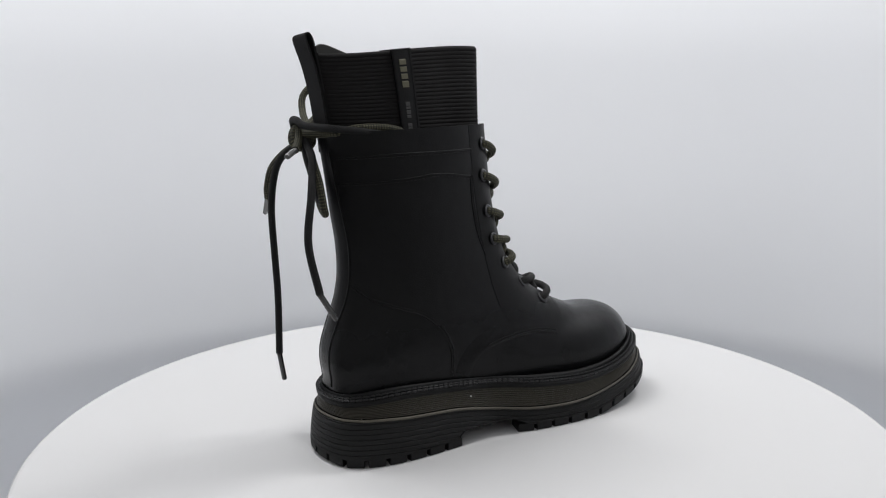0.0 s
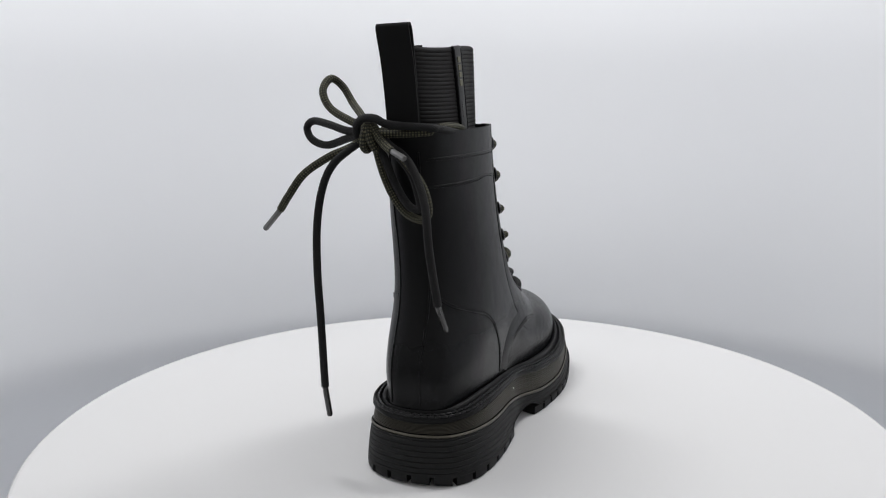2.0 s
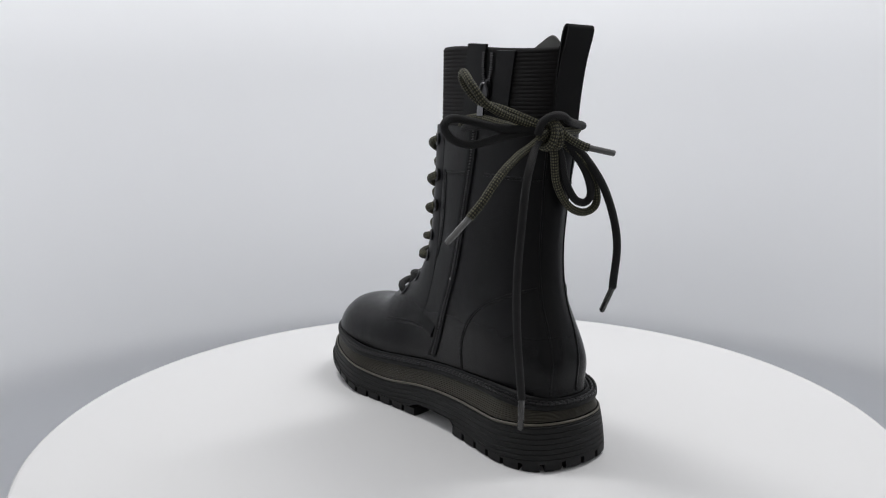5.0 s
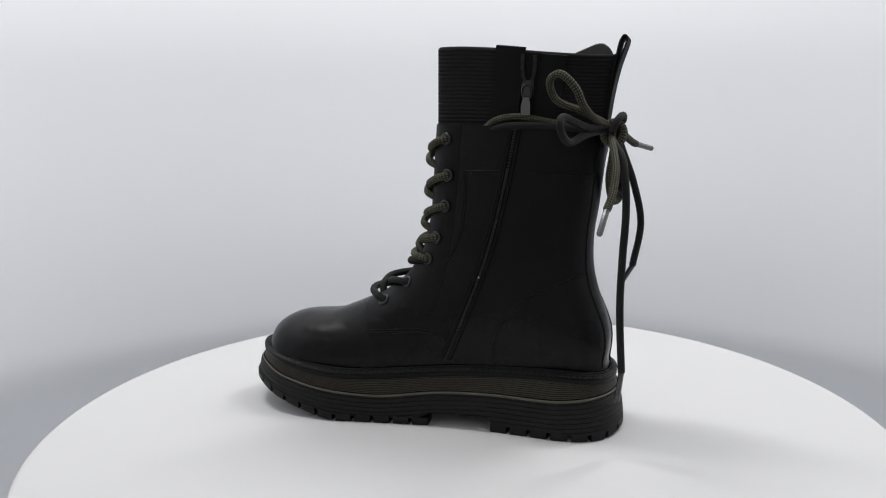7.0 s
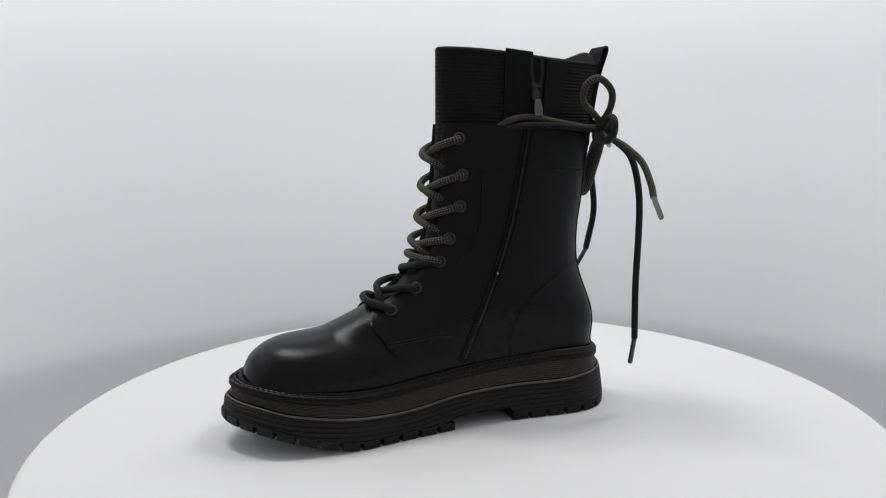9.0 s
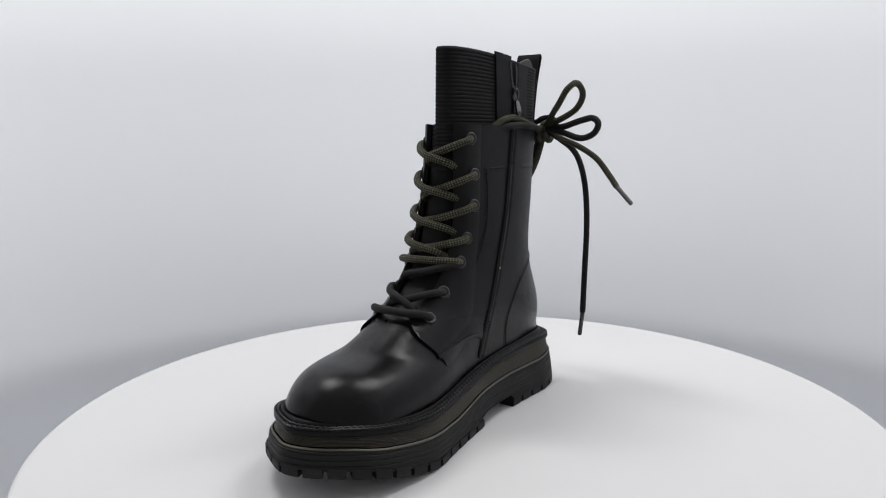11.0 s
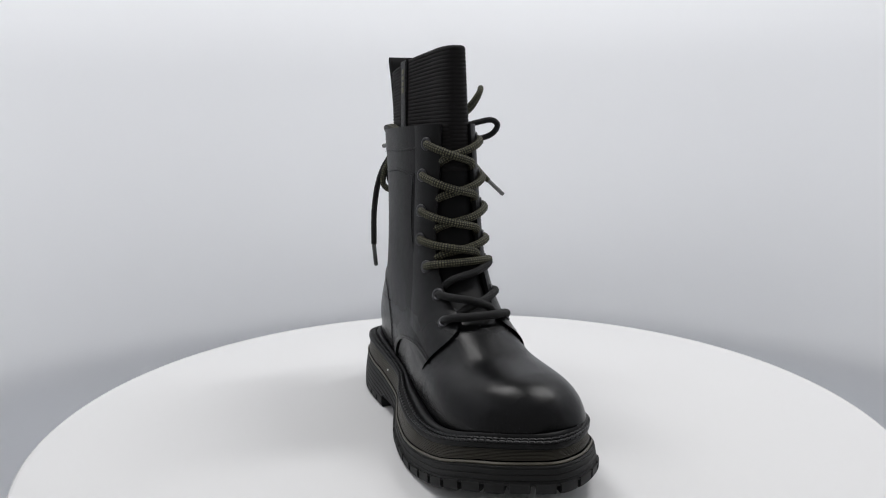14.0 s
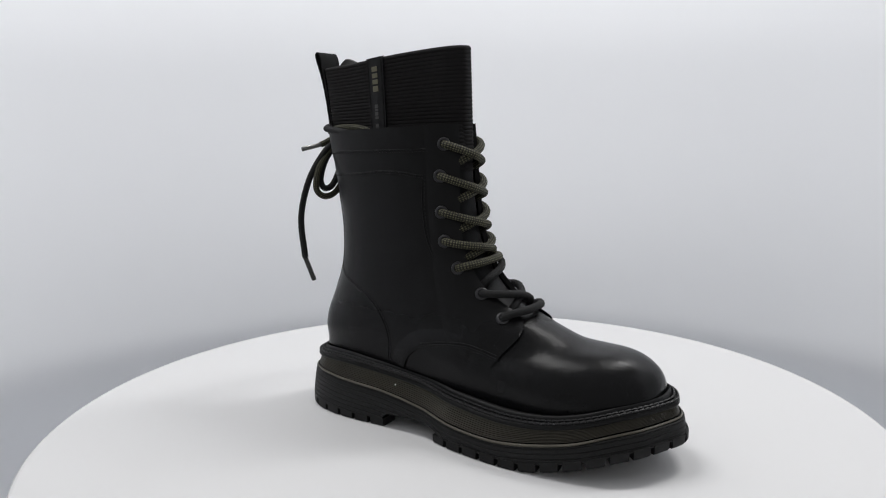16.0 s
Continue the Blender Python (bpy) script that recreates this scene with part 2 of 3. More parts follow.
FRONT_S = spline([(a, 0, b) for a, b in FRONT], SUB)
FOOT_M = [(-.11, .0240), (-.07, .0235), (-.03, .0218), (0, .0220), (.03, .0255), (.06, .0312), (.09, .0345), (.12, .0345), (.16, .033)]
FOOT_L = [(-.11, -.0435), (-.07, -.0442), (-.03, -.0435), (0, -.0440), (.03, -.0470), (.06, -.0490), (.09, -.0508), (.12, -.0500), (.16, -.0475)]
SHAFT_M = [(.08, .0238), (.1165, .0219), (.155, .0217), (.19, .0203), (.22, .0195)]
SHAFT_L = [(.08, -.0418), (.1165, -.0392), (.155, -.0366), (.19, -.0348), (.22, -.0342)]


def half(u, z):
    """The widths to the zip side and to the outer side at a place of the profile."""
    k = smooth(z, .055, .115)
    m = lerp(table(FOOT_M, u), table(SHAFT_M, z), k)
    l = lerp(table(FOOT_L, u), table(SHAFT_L, z), k)
    mid = (m + l) / 2
    if u > .085:
        tip = max(0.0, 1 - ((u - .085) / .0765) ** 3.4) ** 0.46
        mid = mid + 0.004 * smooth(u, .085, .16)
        h_ = (m - l) / 2 * tip
        m, l = mid + h_, mid - h_
    return m, l, mid


def shell(s, th, off=0.0):
    """A point of the upper: s runs from the top of the shaft (0) to the toe (1), th round it from the front."""
    x = s * (len(BACK_S) - 1)
    i = min(int(x), len(BACK_S) - 2)
    b, f = BACK_S[i].lerp(BACK_S[i + 1], x - i), FRONT_S[i].lerp(FRONT_S[i + 1], x - i)
    c, sn = math.cos(th), math.sin(th)
    a = 0.5 + 0.5 * math.copysign(abs(c) ** 0.92, c)
    q = b.lerp(f, a)
    m, l, mid = half(q.x, q.z)
    foot = smooth(s, .24, .44)
    e = lerp(lerp(lerp(.74, .88 if sn >= 0 else 1.2, smooth(s, .02, .12)), .64 if sn >= 0 else lerp(.98, .64, smooth(s, 0, .2)), smooth(a, 0, .9)), lerp(.55, .84, a), foot)
    v = mid + ((m - mid) if sn >= 0 else (l - mid)) * math.copysign(1, sn) * (abs(sn) ** e) * math.copysign(1, sn) if sn < 0 else mid + (m - mid) * abs(sn) ** e
    return Vector((q.x, v, q.z))


def shell_n(s, th):
    d = 1e-3
    p = shell(min(s + d, 1), th) - shell(max(s - d, 0), th)
    q = shell(s, th + 0.01) - shell(s, th - 0.01)
    n = q.cross(p)
    return n.normalized() if n.length else Vector((0, 0, 1))


def out_n(s, th):
    """The outward normal."""
    n = shell_n(s, th)
    x = min(int(s * (len(BACK_S) - 1)), len(BACK_S) - 1)
    mid = (BACK_S[x] + FRONT_S[x]) / 2 + Vector((0, -0.009, 0))
    return n if n.dot(shell(s, th) - mid) > 0 else -n


def build_boot():
    from mathutils.bvhtree import BVHTree
    root = new("ankle_boot")
    tagged(root, "black leather lace-up boot with ribbed knit cuff and lug sole", "boot")

    # upper, its front recessed between the facings where the tongue lies
    M = 112
    rows = []
    for i in range(len(BACK_S)):
        s = i / (len(BACK_S) - 1)
        r = []
        for k in range(M):
            th = 2 * math.pi * k / M
            d = min(th, 2 * math.pi - th)
            rec = 0.0045 * (1 - smooth(d, .40, .60)) * (1 - smooth(s, .30, .40))
            p = shell(s, th)
            if rec:
                p = p - out_n(s, th) * rec
            r.append(p)
        rows.append(r)
    bm, vs = grid_mesh(rows, closed_u=True)
    bm.faces.new(vs[-1])
    inner = [[p + (Vector((p.x * 0 - 0.05, -0.008, p.z)) - p) * 0.06 for p in rows[i]] for i in range(0, 14)]
    bm.normal_update()
    tree = BVHTree.FromBMesh(bm)
    upper = part("upper", bm, LEATHER, root, "smooth black leather", sharp=60)
    tb, tv = grid_mesh([rows[0]] + inner, closed_u=True)
    part("lining", tb, LINING, root)

    def side(u, z, medial, off=0.0):
        y = 0.2 if medial else -0.2
        p, n, _, _ = tree.ray_cast(Vector((u, y, z)), Vector((0, -y, 0)))
        if p is None:
            p, n = tree.find_nearest(Vector((u, 0.02 if medial else -0.04, z)))[:2]
        if n.dot(Vector((0, y, 0))) < 0:
            n = -n
        return p + n * off

    def near(p, off=0.0):
        q, n, _, _ = tree.find_nearest(Vector(p))
        x = min(range(len(BACK_S)), key=lambda i: abs(FRONT_S[i].z - q.z))
        if n.dot(q - Vector((FRONT_S[x].x - .05, -.008, q.z))) < 0:
            n = -n
        return q + n * off, n

    def strip(name, a, b, medial, off, mat, parent, label="", m=6, n=8):
        """A flat piece laid on the side of the boot between two lines of (u, z)."""
        A, B = spline([(u, 0, z) for u, z in a], n), spline([(u, 0, z) for u, z in b], n)
        g = []
        for p, q in zip(A, B):
            row = [side(lerp(p.x, q.x, j / m), lerp(p.z, q.z, j / m), medial, off) for j in range(m + 1)]
            row = [side(p.x, p.z, medial, -0.0005)] + row + [side(q.x, q.z, medial, -0.0005)]
            g.append(row)
        sb, _ = grid_mesh(g)
        return part(name, sb, mat, parent, label)

    def bead(name, pts, medial, r=0.0007, mat=LEATHER, off=0.0001, parent=None, n=10):
        path = [side(p.x, p.z, medial, off) for p in spline([(u, 0, z) for u, z in pts], n)]
        ob = part(name, tube(path, r, 6), mat, parent or upper, sharp=80)
        st, acc = bmesh.new(), 0.0
        for p, q in zip(path, path[1:]):
            seg = (q - p).length
            while acc < seg:
                c, d = p.lerp(q, acc / seg), (q - p).normalized()
                up = (c - Vector((c.x, -.008, c.z))).normalized()
                dn = d.cross(up) * (.0018 if medial else -.0018)
                m = side(c.x + dn.x, c.z + dn.z, medial, .0003)
                tube([m - d * .0009, m + up * .0002, m + d * .0009], .00032, 4, bm=st)
                acc += .0030
            acc -= seg
        part("stitching", st, THREAD, upper, kind="stuff")
        return ob

    # facings that carry the eyelets
    eye_l = [(.0022, .012, .210), (.0022, .017, .1872), (.0037, .0175, .1625), (.0106, .016, .1406), (.0185, .0152, .1221), (.0373, .0147, .1061), (.0553, .0153, .0917)]
    eye_r = [(.0035, -.0228, .2078), (.0042, -.0275, .1840), (.0060, -.0310, .1610), (.0102, -.0315, .1405), (.0209, -.0314, .1202), (.0370, -.0270, .1035), (.0550, -.0290, .0872)]
    for medial, sg in ((True, 1), (False, -1)):
        cols, g = 22, []
        for i in range(61):
            row = []
            for j in range(-1, cols + 2):
                k = min(1, max(0, j / cols))
                end = lerp(.405, .625, k ** 0.8)
                s = i / 60 * end
                e0 = lerp(.30, .36, smooth(s, 0, .15)) - 0.08 * smooth(s, .28, .40)
                e1 = lerp(.92, 1.24, smooth(s, .12, .5))
                th = sg * lerp(e0, e1, k)
                o = 0.0022 - 0.0020 * k ** 3
                if j < 0:
                    o = -.0010
                if j > cols:
                    o = -.0002
                if i == 60:
                    o = min(o, 0.0002)
                row.append(shell(s, th) + out_n(s, th) * o)
            g.append(row)
            if i == 59:
                g.append([p.copy() for p in row])
        g[-2], g[-1] = g[-1], g[-2]
        g.pop(-2)
        g = [[p - Vector((0, 0, .0030)) - (p - Vector((-.05, -.008, p.z))) * .04 for p in g[0]]] + g
        part("facing", grid_mesh(g)[0], LEATHER, root, "black leather lace facing", sharp=50)

    def on_facing(p, sg):
        p = Vector(p)
        best = min(((shell(a / 400, sg * b / 100) + out_n(a / 400, sg * b / 100) * .0022 - p).length, a / 400, sg * b / 100) for a in range(0, 200, 3) for b in range(28, 120, 3))
        n = out_n(best[1], best[2])
        return shell(best[1], best[2]) + n * .0024, n, best[1], best[2]

    # eyelets
    rings = {}
    for medial, pts in ((True, eye_l), (False, eye_r)):
        for p in pts:
            q, n, es, et = on_facing(p, 1 if medial else -1)
            eb = bmesh.new()
            gg = []
            for k in range(20):
                a = 2 * math.pi * k / 20
                gg.append([Vector(((0.0035 + 0.0012 * math.cos(w)) * math.cos(a), (0.0035 + 0.0012 * math.cos(w)) * math.sin(a), 0.0008 * math.sin(w))) for w in [2 * math.pi * t / 8 for t in range(8)]])
            eb, _ = grid_mesh(gg, closed_u=True, closed_v=True, bm=eb)
            bmesh.ops.transform(eb, matrix=Matrix.Translation(q) @ n.to_track_quat("Z", "Y").to_matrix().to_4x4(), verts=eb.verts)
            eyelet = part("eyelet", eb, GUNMETAL, root, "dark metal eyelet", sharp=80)
            # closed near-black dish: the shade inside the eyelet is put into its colour
            hb, hv = grid_mesh([[Vector((r * math.cos(math.pi * k / 8), r * math.sin(math.pi * k / 8), z)) for k in range(16)] for r, z in ((.0034, .0), (.0029, -.0001), (.0016, -.0003))], closed_u=True)
            hb.faces.new(hv[-1])
            bmesh.ops.transform(hb, matrix=Matrix.Translation(q) @ n.to_track_quat("Z", "Y").to_matrix().to_4x4(), verts=hb.verts)
            part("hole_shade", hb, HOLE_SHADE, eyelet)
            rings.setdefault(medial, []).append((q, n, es, et))

    # laces across the front
    R = 0.0028

    def over(s0, t0, s1, t1, f, off):
        a, b = lerp(s0, s1, f), lerp(t0, t1, f)
        n = out_n(a, b if abs(b) > .02 else .02)
        return shell(a, b) + n * off

    for row in range(7):
        for medial in (False, True):
            olive = row < 4 or (row == 4 and not medial)
            mat, lab = (OLIVE_CORD, "olive and black braided lace") if olive else (BLACK_CORD, "black braided lace")
            (q, n, s0, t0), (q2, n2, s1, t1) = rings[medial][row], rings[not medial][row]
            if row == 6 and medial:
                continue
            if row == 6 or (row == 4 and not medial):
                pts = [q - n * .004, q - n * .0008] + [over(s0, t0, s1, t1, f, o) for f, o in ((.05, .0044), (.15, .0058), (.32, .0056), (.5, .0058), (.68, .0056), (.85, .0058), (.95, .0044))] + [q2 - n2 * .0008, q2 - n2 * .004]
            else:
                s2 = lerp(s1, rings[not medial][row + 1][2], 1.0 if not medial else .82)
                lift = 0.0030 if not medial else -0.0008
                pts = [q - n * .004, q - n * .0008] + [over(s0, t0, s2, t1, f, o) for f, o in ((.05, .0042), (.14, .0054), (.28, .0054 + lift * .5), (.44, .0048 + lift), (.60, .0036 + lift * .6), (.72, .0012), (.84, -.0024), (.93, -.0050))]
            cord("lace", pts, R, mat, root, lab)

    # tongue: a padded strip behind the laces
    g = []
    for i in range(32):
        s = .062 + i / 31 * .338
        row = []
        for j in range(13):
            th = lerp(-.36, .36, j / 12)
            bulge = 0.0012 * math.cos((j / 12 - .5) * math.pi) - 0.0030
            row.append(shell(s, th) + out_n(s, th) * bulge)
        g.append(row)
    part("tongue", grid_mesh(g)[0], LEATHER_DULL, root, "soft black tongue behind the laces")
    # the ribbed knit runs on above it
    g = []
    for i in range(12 * 5 + 1):
        s = i / 60 * .070
        g.append([shell(s, th) + out_n(s, th) * (-.0030 + .0014 * math.cos(th * 4.2) + .00055 * abs(math.sin(math.pi * i / 5)) ** .7) for th in [lerp(-.29, .29, j / 12) for j in range(13)]])
    part("knit_tongue", grid_mesh(g)[0], KNIT, root, "black ribbed knit running down behind the top laces", sharp=70)

    def lapped(name, pts, medial, height, off, label=""):
        """A leather edge lying over the piece below it, sinking into the upper above."""
        line = [Vector((p.x, 0, p.z)) for p in spline([(u, 0, z) for u, z in pts], 10)]
        g = []
        for i, p in enumerate(line):
            d = (line[min(i + 1, len(line) - 1)] - line[max(i - 1, 0)]).normalized()
            nu, nz = d.z, -d.x
            row = [side(p.x, p.z, medial, -.0004), side(p.x, p.z, medial, off * .75)]
            for j in range(1, 8):
                k = (j - .6) / 6.4
                row.append(side(p.x + nu * height * k, p.z + nz * height * k, medial, off * (1 - k ** 1.6) - .0001 * k))
            g.append(row)
        return part(name, grid_mesh(g)[0], LEATHER, upper, label, sharp=50)

    lapped("quarter_edge", [(.0600, .0630), (.0468, .0661), (.0331, .0683), (.0137, .0667), (-.0039, .0629), (-.0150, .0548), (-.0198, .0450)], False, .013, .0017)
    lapped("quarter_edge", [(.0620, .0640), (.042, .0664), (.0253, .0683), (.0126, .0674), (.0034, .0635)], True, .012, .0016)

    # seams
    for pts, med in (([(-.0005, .2045), (-.03, .2035), (-.07, .2025), (-.104, .201)], False), ([(-.0089, .1855), (-.036, .1885), (-.0634, .1862), (-.103, .184)], False),
                     ([(-.012, .1885), (-.041, .189)], True), ([(-.06, .189), (-.103, .186)], True), ([(-.0127, .1888), (-.0125, .165), (-.0083, .1411), (.004, .118), (.020, .098), (.034, .085)], True),
                     ([(-.0089, .1855), (-.0085, .165), (-.004, .1411), (.008, .118), (.022, .100), (.036, .085)], False),
                     ([(-.0965, .1148), (-.0875, .1065), (-.070, .0995), (-.055, .0939), (-.0421, .0824), (-.0345, .0664), (-.0345, .0490)], False),
                     ([(-.0960, .1150), (-.0880, .1120), (-.0733, .1059), (-.056, .0965), (-.043, .0830), (-.0350, .0664), (-.0345, .0490)], True),
                     ([(.0640, .0745), (.0495, .0808), (.0328, .0873), (.0200, .0965)], True)):
        bead("seam", pts, med, 0.00045)
    # two rows of stitches along the lapped edges
    for dz in (.0016, .0034):
        for pts, med in (([(.0580, .0634), (.0468, .0661), (.0331, .0683), (.0137, .0667), (-.0039, .0629)], False), ([(.0600, .0644), (.042, .0664), (.0253, .0683), (.0126, .0674)], True)):
            st, acc = bmesh.new(), 0.0
            path = [side(p.x, p.z + dz, med, .0016) for p in spline([(u, 0, z) for u, z in pts], 10)]
            for p, q in zip(path, path[1:]):
                seg = (q - p).length
                while acc < seg:
                    c, d = p.lerp(q, acc / seg), (q - p).normalized()
                    up = Vector((0, .0002 if med else -.0002, 0))
                    tube([c - d * .0010, c + up, c + d * .0010], .00035, 4, bm=st)
                    acc += .0028
                acc -= seg
            part("stitching", st, THREAD, upper, kind="stuff")
    for vv in (.0045, -.0156):
        path = []
        for i in range(40):
            z = lerp(.205, .048, i / 39)
            p, n, _, _ = tree.ray_cast(Vector((-.3, vv + 0.001 * math.sin(z * 40), z)), Vector((1, 0, 0)))
            path.append(p + Vector((-0.0001, 0, 0)))
        part("seam", tube(path, .0007, 6), LEATHER, upper, sharp=80)

    build_cuff(root)
    build_zip(root, side)
    build_sole(root, tree)
    build_bow(root, near)
    return root


# ---- knit cuff ----
def cuff_point(z, th, off=0.0):
    k = (z - .200) / .072
    bu, fu = lerp(-.1055, -.1152, max(0, k) ** 1.5), lerp(.0140, .0132, k)
    m, l = lerp(.0165, .0122, k), lerp(-.0245, -.0203, k)
    mid = (m + l) / 2
    c, sn = math.cos(th), math.sin(th)
    a = 0.5 + 0.5 * math.copysign(abs(c) ** 0.95, c)
    e = lerp(.62, lerp(.36, .62, smooth(a, .03, .45)), smooth(z, .212, .228)) if sn < 0 else .62
    wide = (abs(sn) ** e) * (lerp(1.0, 0.86, smooth(a, .5, 1)) if sn >= 0 else lerp(1.0, 0.68, smooth(a, .44, .82)))
    u = lerp(bu, fu, a)
    v = mid + ((m if sn >= 0 else l) - mid) * wide
    top = lerp(-.0035, .0066, smooth(a, 0, 1)) * max(0, k)
    p = Vector((u, v, z + top - .0027 * max(0, k)))
    out = Vector(((a - .5) * .5, math.copysign(wide, sn), 0)).normalized()
    return p + out * off, out


def build_cuff(root):
    M, per = 128, .00262
    rows = []
    n = 27 * 6
    for i in range(n + 1):
        z = .2005 + i * per / 6
        ridge = 0.00055 * abs(math.sin(math.pi * i / 6)) ** 0.7
        rows.append([cuff_point(z, 2 * math.pi * k / M, ridge)[0] for k in range(M)])
    ztop = .2005 + n * per / 6
    rows.append([cuff_point(ztop + .0008, 2 * math.pi * k / M, -.0008)[0] for k in range(M)])
    rows.append([cuff_point(ztop + .0006, 2 * math.pi * k / M, -.0018)[0] for k in range(M)])
    for z in (.265, .25, .23, .206):
        rows.append([cuff_point(z, 2 * math.pi * k / M, -.0028)[0] for k in range(M)])
    bm, vs = grid_mesh(rows, closed_u=True)
    bm.faces.new(vs[-1])
    cuff = part("cuff", bm, KNIT, root, "black horizontally ribbed elastic knit cuff", sharp=70)

    def theta(u, sg):
        best = min((abs(cuff_point(.24, sg * t * math.pi / 400)[0].x - u), t) for t in range(401))
        return sg * best[1] * math.pi / 400

    def panel(name, u0, u1, sg, z0, z1, off, mat, label="", thick=.0018, parent=None, slant=0.0, n=8):
        t0, t1 = theta(u0, sg), theta(u1, sg)
        g = []
        for i in range(15):
            z = lerp(z0, z1, i / 14)
            row = []
            for j in range(n + 1):
                th = lerp(t0, t1, j / n) + slant * (i / 14)
                row.append(cuff_point(z, th, off)[0])
            row = [cuff_point(z, t0 + slant * i / 14, off - thick)[0]] + row + [cuff_point(z, t1 + slant * i / 14, off - thick)[0]]
            g.append(row)
        g.append([cuff_point(z1 + .0005, lerp(t0, t1, min(1, max(0, (j - 1) / n))) + slant, off - thick)[0] for j in range(n + 3)])
        return part(name, grid_mesh(g)[0], mat, parent or root, label)

    # leather strips along the zip
    panel("zip_facing", -.0314, -.0515, 1, .201, .2735, .0022, LEATHER_DULL, "black leather strip beside the zip")
    panel("zip_facing", -.0625, -.0785, 1, .201, .2700, .0020, LEATHER_DULL, "black leather strip beside the zip")
    panel("zip_tape", -.0510, -.0630, 1, .201, .2690, .0006, WEBBING)
    # label tab on the outer side with a plain mark and bars
    tab = panel("label_tab", -.0470, -.0612, -1, .203, .2722, .0020, LEATHER, "black embossed label tab with olive print", slant=-.0)
    panel("border", -.0477, -.0485, -1, .205, .2705, .0023, LEATHER_DULL, parent=tab, thick=.001, n=2)
    panel("border", -.0597, -.0605, -1, .205, .2705, .0023, LEATHER_DULL, parent=tab, thick=.001, n=2)
    for a, b in ((.2655, .2615), (.2605, .2568), (.2558, .2521), (.2511, .2465)):
        panel("print_bar", -.0518, -.0563, -1, b + .0004, a - .0004, .0024, OLIVE_PRINT, parent=tab, thick=.0004, n=2)
    for a, b in ((.237, .2345), (.2338, .2325), (.2315, .229), (.2282, .2265), (.2225, .2205), (.2198, .2170)):
        panel("print_bar", -.0530, -.0560, -1, b, a, .0022, GREY_PRINT, parent=tab, thick=.0004, n=2)

    # pull loop at the back
    vm, hw = -.0057, .0103
    prof = spline([(-.1085, 0, .222), (-.1112, 0, .240), (-.1152, 0, .258), (-.1200, 0, .2720), (-.1208, 0, .2765), (-.1188, 0, .2778), (-.1164, 0, .2745), (-.1148, 0, .268), (-.1122, 0, .255), (-.1100, 0, .242)], 6)
    g = []
    for i, p in enumerate(prof):
        t = (prof[min(i + 1, len(prof) - 1)] - prof[max(i - 1, 0)]).normalized()
        nn = Vector((t.z, 0, -t.x)) * .0006
        g.append([p + nn + Vector((0, vm - hw, 0)), p + nn + Vector((0, vm + hw, 0)), p - nn + Vector((0, vm + hw, 0)), p - nn + Vector((0, vm - hw, 0))])
    lb, lv = grid_mesh(g, closed_u=True)
    lb.faces.new(lv[0]), lb.faces.new(lv[-1])
    part("pull_loop", lb, WEBBING, root, "black woven pull loop at the heel")
    g = []
    for p in spline([(-.072, -.0020, .2610), (-.082, -.0010, .2662), (-.092, .0, .2702), (-.101, .0010, .2732), (-.1065, .0015, .2725), (-.1110, .0010, .2675), (-.1130, .0, .2580)], 6):
        low = p.z - .0075
        g.append([p + Vector((0, -.0007, -.0004)), p + Vector((0, 0, .0002)), p + Vector((0, .0007, -.0004)), Vector((p.x, p.y + .0007, low)), Vector((p.x, p.y - .0007, low))])
    part("inner_tape", grid_mesh(g, closed_u=True)[0], TAPE, root, "folded grey satin tape inside the cuff")
    # strip of webbing down the back of the cuff
    g = []
    for i in range(10):
        z = lerp(.204, .266, i / 9)
        k = (z - .2) / .072
        u = lerp(-.1055, -.1152, max(0, k) ** 1.5) - .0012
        g.append([Vector((u + .0022, vm - hw, z)), Vector((u, vm - hw + .001, z)), Vector((u - .0006, vm, z)), Vector((u, vm + hw - .001, z)), Vector((u + .0022, vm + hw, z))])
    part("back_strip", grid_mesh(g)[0], WEBBING, root)


